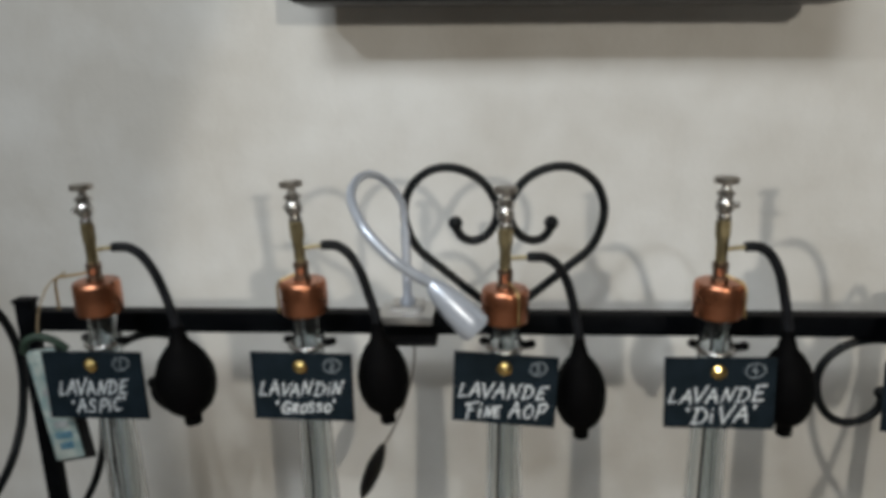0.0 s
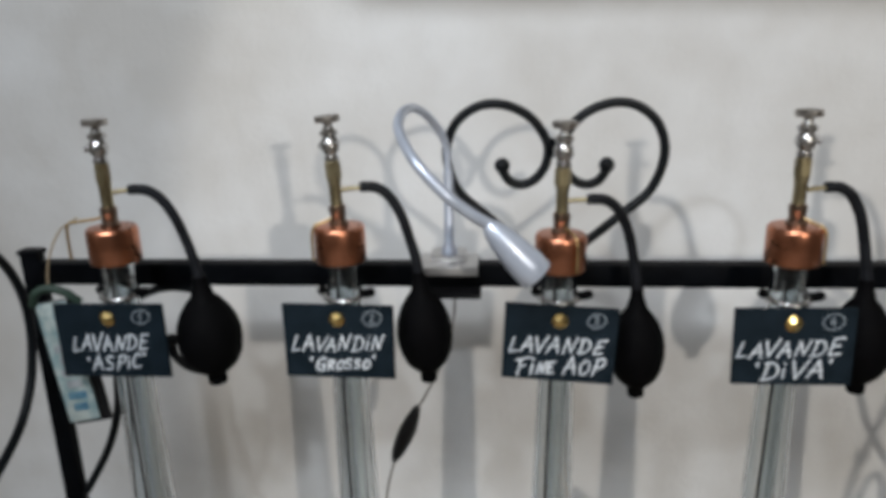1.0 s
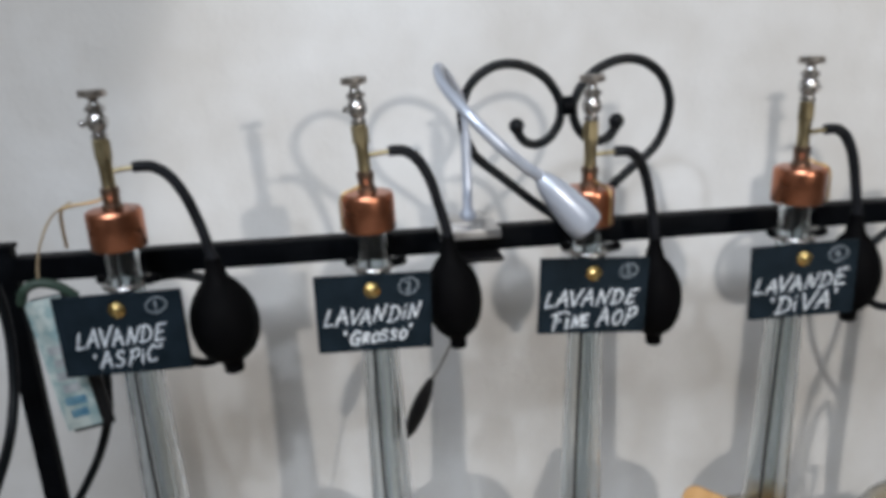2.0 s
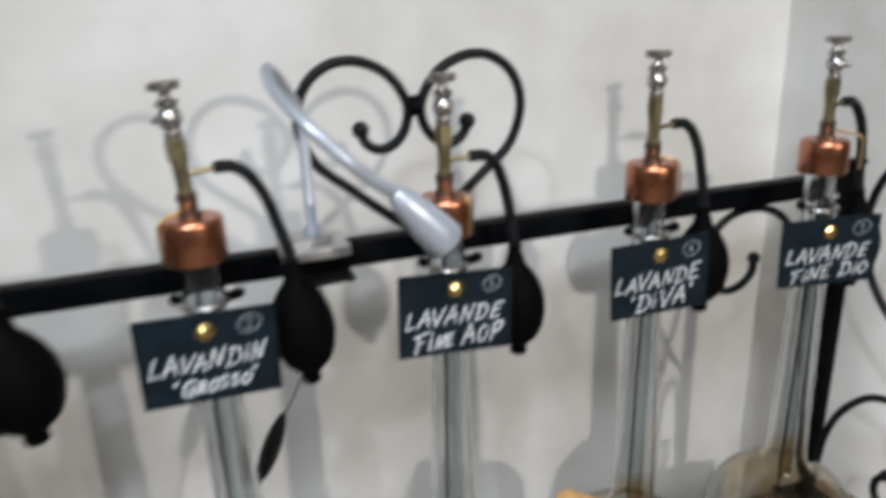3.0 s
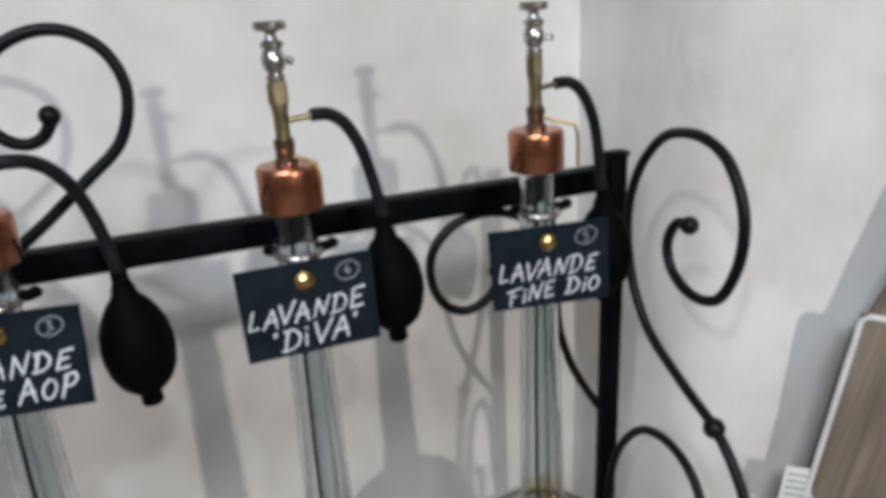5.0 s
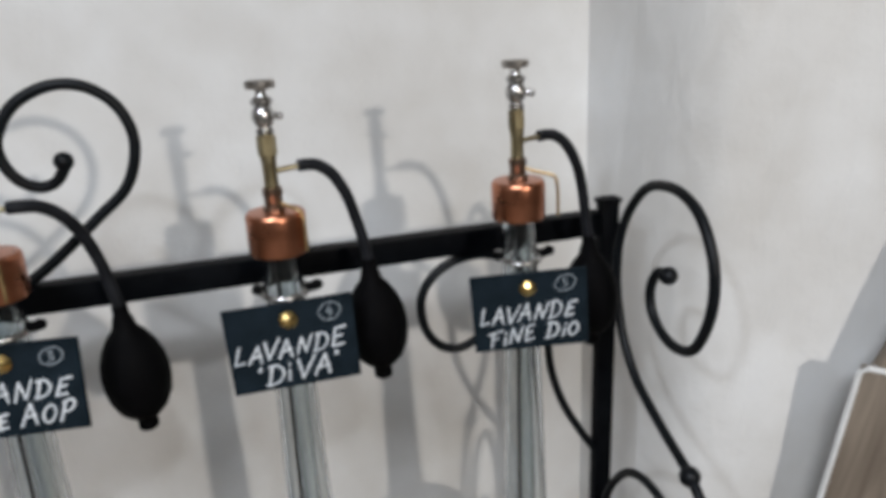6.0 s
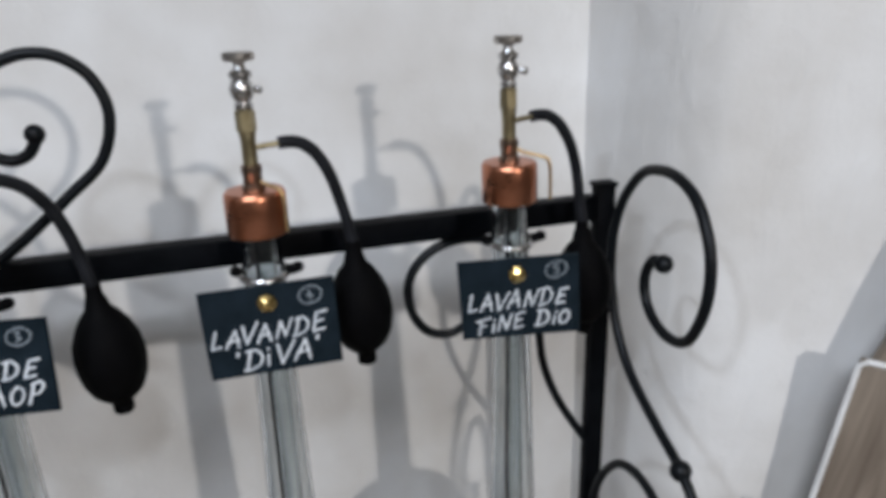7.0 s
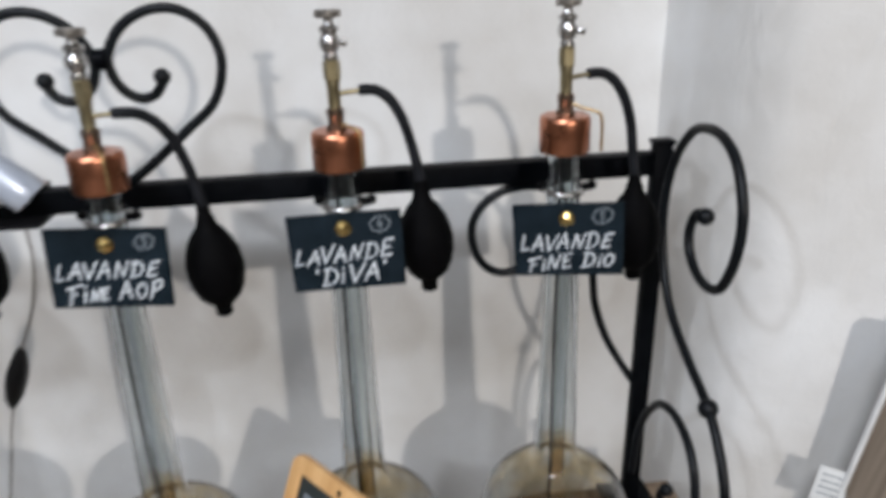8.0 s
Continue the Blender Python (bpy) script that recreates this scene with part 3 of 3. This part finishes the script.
def letter(ch, w, h, pen, bm, place):
    """One letter drawn with a round pen, w by h, flattened onto the XY plane and set by a matrix."""
    for stroke in PEN[ch]:
        bent = stroke.startswith("~")
        pts = [tuple(float(v) for v in q.split(",")) for q in stroke.lstrip("~").split()]
        line = [(x * w, y * h, 0) for x, y in pts]
        b = tube(line, pen, 8, 5, taper=pen * 0.82) if bent else bmesh.new()
        for p, q in (zip(line, line[1:]) if not bent else ()):
            tube([p, q], pen, 8, 1, b, pen * 0.88)
        for x, y in (pts if not bent else (pts[0], pts[-1])):
            ball(pen * 0.97, (x * w, y * h, 0), bm=b)
        bmesh.ops.transform(b, matrix=place @ Matrix.Diagonal((1, 1, 0.22, 1)), verts=b.verts)
        merge(bm, b)


def pen_line(text, width, height, rng, bm, pen=0.00088, small=""):
    """A line of uneven slanting lettering, centred on the origin, in the XY plane."""
    sizes = [SIZE.get(c, 1.0) * (0.76 if c in small and i > 1 else 1.0) * rng.uniform(0.92, 1.08) for i, c in enumerate(text)]
    steps = [(WIDE.get(c, 0.72) + (0.17 if c != " " else 0.0)) * q for c, q in zip(text, sizes)]
    tight = {"AV": 0.14, "VA": 0.16, "LA": 0.10}
    steps = [st - tight.get(text[i:i + 2], 0.0) for i, st in enumerate(steps)]
    k, x = width / (sum(steps) - 0.17), 0.0
    for c, q, st in zip(text, sizes, steps):
        if c != " ":
            lean = Matrix(((1, 0.20 + rng.uniform(-0.06, 0.06), 0, 0), (0, 1, 0, 0), (0, 0, 1, 0), (0, 0, 0, 1)))
            low = height * (0.08 if c == '"' else rng.uniform(-0.05, 0.05))
            letter(c, WIDE.get(c, 0.72) * q * k, height * q, pen * rng.uniform(0.9, 1.12), bm, Matrix.Translation((x * k - width / 2 - 0.1 * height, low - height / 2, 0)) @ pose(0, 0, 0, 0, 0, rng.uniform(-4, 4)) @ lean)
        x += st
    return bm


def slate(at, turn, lines, number, widths, note, W=0.1025, H=0.0740, heights=(0.0152, 0.0138), pens=(0.00102, 0.00102), small="", shift=0.004):
    t = thing("slate_label", pose(*at, *turn), "dark slate tag with white hand lettering, " + note, "label", "slate tags on the flasks")
    rng = random.Random(number)
    part("slate", box(W, 0.0032, H, (0, 0, 0), 0.0007, seg=1), SLATE, t)
    for i, (text, width) in enumerate(zip(lines, widths)):
        bm = pen_line(text, width, heights[i], rng, bmesh.new(), pens[i], small if i else "")
        bmesh.ops.transform(bm, matrix=pose(-0.001 + (shift if i else 0), -0.00165, -0.0015 - 0.0205 * i, 90, -2.0 if i == 0 else -4.0, 0), verts=bm.verts)
        part("lettering", bm, CHALK, t, "white hand lettering")
    rx, rz_, turned = 0.0084 + rng.uniform(-0.0008, 0.0010), 0.0068 + rng.uniform(-0.0006, 0.0006), radians(rng.uniform(10, 40))
    oval = [(rx * math.cos(radians(a)) * (1 + 0.0004 * a / 3.6), 0, rz_ * math.sin(radians(a) + 0.15 * math.sin(turned))) for a in range(20, 400, 20)]
    part("number_ring", tube(oval, 0.00055, 6, 3), FAINT, t, "faint chalk circle", pose(0.0320, -0.0017, 0.0245, 0, -12, 0))
    bm = bmesh.new()
    letter(str(number), 0.0056, 0.0082, 0.00055, bm, pose(-0.0028, -0.0041, 0))
    part("number", bm, FAINT, t, "faint chalk number", pose(0.0320, -0.0017, 0.0245, 90, 0, 0))
    pin = lathe([(0.0, 0.0), (0.0074, 0.0), (0.0080, 0.0006), (0.0075, 0.0018), (0.0052, 0.0036), (0.0028, 0.0052), (0.0, 0.0056)], 9)
    part("pin", pin, GOLD, t, "faceted brass pin", pose(-0.001, -0.0015, 0.0225, 90, number * 17, 0), smooth=False)
    return t


slate((-0.4215, -0.0242, 1.0980), (-0.7, -0.9, -1.7), ("LAVANDE", '"ASPiC"'), 1, (0.076, 0.060), "first in the row", W=0.1085)
slate((-0.2043, -0.0205, 1.0980), (1.0, 0.6, -0.9), ("LAVANDiN", '"GROSSO"'), 2, (0.086, 0.062), "second in the row", heights=(0.0145, 0.0125), pens=(0.00095, 0.00125), small="ROS", W=0.1040)
slate((-0.0005, -0.0185, 1.0973), (-1.3, 2.7, -1.9), ("LAVANDE", "FiNE AOP"), 3, (0.086, 0.080), "under the lamp head", pens=(0.00102, 0.00108), small="iNE", heights=(0.0148, 0.0155))
slate((0.2057, -0.0208, 1.0976), (0.0, -2.0, -4.1), ("LAVANDE", '"DiVA"'), 4, (0.090, 0.066), "fourth in the row", heights=(0.0152, 0.0160))
slate((0.4130, -0.0219, 1.0925), (3.0, -3.4, -17.0), ("LAVANDE", "FiNE DiO"), 5, (0.084, 0.080), "last in the row", heights=(0.0150, 0.0140))

# ---- clip lamp ----
clip_lamp = thing("clip_lamp", pose(-0.106, 0.060, 1.145), "silver gooseneck reading lamp clipped to the iron rail, switched off", "lamp")
b = box(0.060, 0.050, 0.005, (0, 0.002, 0.0055), 0.0015)
box(0.036, 0.030, 0.007, (0, 0.008, 0.0115), 0.002, bm=b)
box(0.060, 0.004, 0.009, (0, -0.0230, 0.0035), 0.0012, bm=b)
part("clip", b, STEEL, clip_lamp, "satin steel clip")
part("jaw", box(0.058, 0.046, 0.0045, (0.004, 0.002, -0.0245), 0.001, bm=box(0.058, 0.0045, 0.030, (0.002, 0.0265, -0.010), 0.001)), TVBLACK, clip_lamp, "black lower jaw")
part("stem", lathe([(0.0085, 0.014), (0.0080, 0.020), (0.0050, 0.0250), (0.0048, 0.095), (0.0042, 0.100)], 20, (0.001, 0.0, 0)), SILVER, clip_lamp)
neck = [(x + 0.106, y - 0.060, z - 1.145) for x, y, z in [(-0.105, 0.060, 1.240), (-0.107, 0.059, 1.270), (-0.119, 0.047, 1.294), (-0.131, 0.020, 1.3075), (-0.138, -0.018, 1.3075), (-0.137, -0.053, 1.297), (-0.122, -0.080, 1.2765), (-0.100, -0.088, 1.2535), (-0.081, -0.083, 1.2365), (-0.064, -0.076, 1.2240)]]
part("gooseneck", tube(neck, 0.0036, 14, 10, taper=0.0050), SILVER, clip_lamp, "silver flexible arm")
way = Vector((0.038, 0.003, -0.0415)).normalized()
head = lathe([(0.0, 0.0), (0.0050, 0.0), (0.0082, 0.006), (0.0112, 0.016), (0.0136, 0.032), (0.0150, 0.048), (0.0150, 0.058), (0.0142, 0.0595), (0.0136, 0.054), (0.0, 0.050)], 32, m=way.to_track_quat("Z", "Y").to_matrix().to_4x4())
part("lamp_head", head, SILVER, clip_lamp, "silver conical lamp head", pose(0.040, -0.1365, 0.0805))
cord = [(0.006, 0.010, -0.028), (0.002, 0.018, -0.070), (-0.012, 0.026, -0.120), (-0.030, 0.031, -0.160), (-0.040, 0.034, -0.178)]
part("cord", tube(cord, 0.0014, 8), CORD, clip_lamp, "thin grey flex")
sw = Vector((-0.035, 0.014, -0.089)).normalized()
part("switch", lathe([(0.0020, 0.0), (0.0045, 0.004), (0.0080, 0.018), (0.0104, 0.034), (0.0104, 0.052), (0.0082, 0.072), (0.0042, 0.084), (0.0020, 0.088)], 16, m=sw.to_track_quat("Z", "Y").to_matrix().to_4x4() @ Matrix.Diagonal((1.3, 0.9, 1, 1))), TVBLACK, clip_lamp, "black inline switch", pose(-0.040, 0.034, -0.176))
part("cord", tube([(-0.0710, 0.0465, -0.256), (-0.079, 0.044, -0.285), (-0.086, 0.034, -0.33), (-0.100, 0.024, -0.400), (-0.110, 0.02, -0.463)], 0.0014, 8), CORD, clip_lamp, "thin grey flex")

# ---- television above ----
tv = thing("television", pose(0.066, 0.2075, 1.477, 0, 1.3, 0), "flat black television mounted on the wall above the flasks", "television")
part("casing", box(0.625, 0.075, 0.40, (0, 0, 0.20), 0.006), TVBLACK, tv)
part("screen", box(0.590, 0.004, 0.35, (0, -0.0385, 0.205), 0.001), SCREEN, tv)
part("wall_mount", box(0.20, 0.042, 0.20, (0, 0.0575, 0.20), 0.002), TVBLACK, tv)

# ---- framed blackboard ----
def rounded(w, h, r, n=6):
    """Corner-rounded rectangle in the XZ plane, the same number of points for any radius."""
    out = []
    for cx, cz, a0 in ((1, 1, 0), (-1, 1, 90), (-1, -1, 180), (1, -1, 270)):
        for k in range(n + 1):
            a = radians(a0 + 90 * k / n)
            out.append((cx * (w / 2 - r) + r * math.cos(a), cz * (h / 2 - r) + r * math.sin(a)))
    return out


def ring_frame(w, h, f, thick, r, edge):
    """A flat frame with rounded outer corners and softened edges."""
    b = bmesh.new()
    y = thick / 2
    outline = [(rounded(w, h, r), y - edge), (rounded(w, h, r), -y + edge), (rounded(w - 2 * edge, h - 2 * edge, r - edge), -y), (rounded(w - 2 * f + 2 * edge, h - 2 * f + 2 * edge, 0.003), -y), (rounded(w - 2 * f, h - 2 * f, 0.002), -y + edge), (rounded(w - 2 * f, h - 2 * f, 0.002), y - edge), (rounded(w - 2 * edge, h - 2 * edge, r - edge), y)]
    loops = [[b.verts.new((x, yy, z)) for x, z in pts] for pts, yy in outline]
    for lo, hi in zip(loops, loops[1:] + loops[:1]):
        for k in range(len(lo)):
            b.faces.new((lo[k], lo[(k + 1) % len(lo)], hi[(k + 1) % len(lo)], hi[k]))
    bmesh.ops.recalc_face_normals(b, faces=b.faces)
    return b


def blackboard(at, tilt, yaw, note):
    t = thing("framed_blackboard", pose(*at, tilt, 0, yaw), "small blackboard in a rounded pine frame, " + note, "blackboard")
    w, h, f = 0.165, 0.176, 0.019
    part("board", box(w - 2 * f + 0.004, 0.005, h - 2 * f + 0.004), BOARD, t, "black writing board")
    part("frame", ring_frame(w, h, f, 0.012, 0.014, 0.002), PINE, t, "rounded pine frame")
    part("hook_hole", lathe([(0.0, 0.0), (0.0030, 0.0), (0.0030, 0.0015), (0.0, 0.0015)], 12), TVBLACK, t, "", pose(0.0, -0.0052, (h - f) / 2, 90, 0, 0))
    rng = random.Random(3)
    for i in range(4):
        x = -0.052
        for k in range(rng.choice((2, 3))):
            wide = rng.uniform(0.016, 0.036)
            part("chalk_line", box(wide, 0.0006, rng.uniform(0.004, 0.007), (x + wide / 2, -0.0030, 0.050 - 0.020 * i), m=pose(0, 0, 0, 0, rng.uniform(-4, 4), 0)), FAINT, t, "unreadable chalk line")
            x += wide + 0.007
    return t


blackboard((0.157, -0.050, TZ + 0.0808), -24, -52, "leaning against a flask")

# ---- hanging card on the first flask ----
card = thing("hanging_card", pose(-0.492, 0.000, 1.128, 0, -6, 10), "narrow printed card in a holder, hung by twine", "card")
part("sleeve", box(0.036, 0.004, 0.135, (0.006, 0.003, -0.068), 0.001), TVBLACK, card, "black holder")
part("print", box(0.030, 0.002, 0.130, (-0.001, -0.001, -0.066), 0.0005), PALECARD, card, "pale blue-green printed card")
for i in range(6):
    part("print_bar", box(0.018 - 0.004 * (i % 2), 0.0006, 0.008, (-0.001, -0.0023, -0.050 - 0.013 * i)), BLUEINK if i > 3 else INKGREY, card, "unreadable print")
part("strap", tube([(-0.018, 0.0, -0.002), (-0.012, -0.002, 0.010), (0.0, -0.002, 0.014), (0.014, -0.001, 0.008), (0.026, 0.001, -0.006)], 0.0042, 10), GREEN, card, "dark green rubber strap")
part("twine", tube([(0.0, 0.0, 0.012), (0.004, 0.001, 0.030), (0.012, 0.0, 0.048), (0.026, 0.0, 0.068), (0.045, 0.0, 0.078)], 0.0010, 8), STRING, card, "brown twine")

# ---- wooden panels and tag by the right-hand wall ----
panel = thing("leaning_panel", pose(0.712, 0.049, 0.0, 0, 7, -38), "weathered wooden panel with white edging, standing by the wall", "panel")
part("plank", box(0.11, 0.018, 0.968, (0.057, 0, 0.484), 0.002), GREYWOOD, panel)
part("plank", box(0.11, 0.018, 0.966, (0.170, 0, 0.483), 0.002), GREYWOOD, panel)
part("edging", tube([(-0.001, -0.008, 0.01), (-0.001, -0.008, 0.964), (0.006, -0.008, 0.971), (0.225, -0.008, 0.970)], 0.0034, 8, 1), WHITE, panel, "white edging")
upright = thing("wooden_upright", pose(0.729, 0.058, 0.0, 0, 7, -38), "weathered wooden board behind the panel, top slanted to shape its shadow", "board")
b = bmesh.new()
# slanted cut is invented, so the wall shadow runs on above the panel's
cut = [(0.0, 0.0), (0.18, 0.0), (0.18, 1.42), (0.110, 1.42), (0.0, 0.92)]
sheets = [[b.verts.new((x, y, z)) for x, z in cut] for y in (-0.011, 0.011)]
for ring in sheets:
    b.faces.new(ring)
for k in range(len(cut)):
    b.faces.new((sheets[0][k], sheets[0][(k + 1) % len(cut)], sheets[1][(k + 1) % len(cut)], sheets[1][k]))
bmesh.ops.recalc_face_normals(b, faces=b.faces)
bmesh.ops.bevel(b, geom=b.edges[:], offset=0.003, segments=2, affect="EDGES", profile=0.6)
part("plank", b, GREYWOOD, upright)
tag = thing("price_tag", pose(0.774, -0.008, 0.758, -5, 8, -30), "small white paper tag hanging beside the panel", "tag")
part("paper", box(0.046, 0.0012, 0.050, (0, 0, -0.025), 0.0004), WHITE, tag)
for i in range(4):
    part("print_bar", box(0.036, 0.0005, 0.003, (0, -0.0009, -0.010 - 0.009 * i)), INKGREY, tag, "unreadable print")
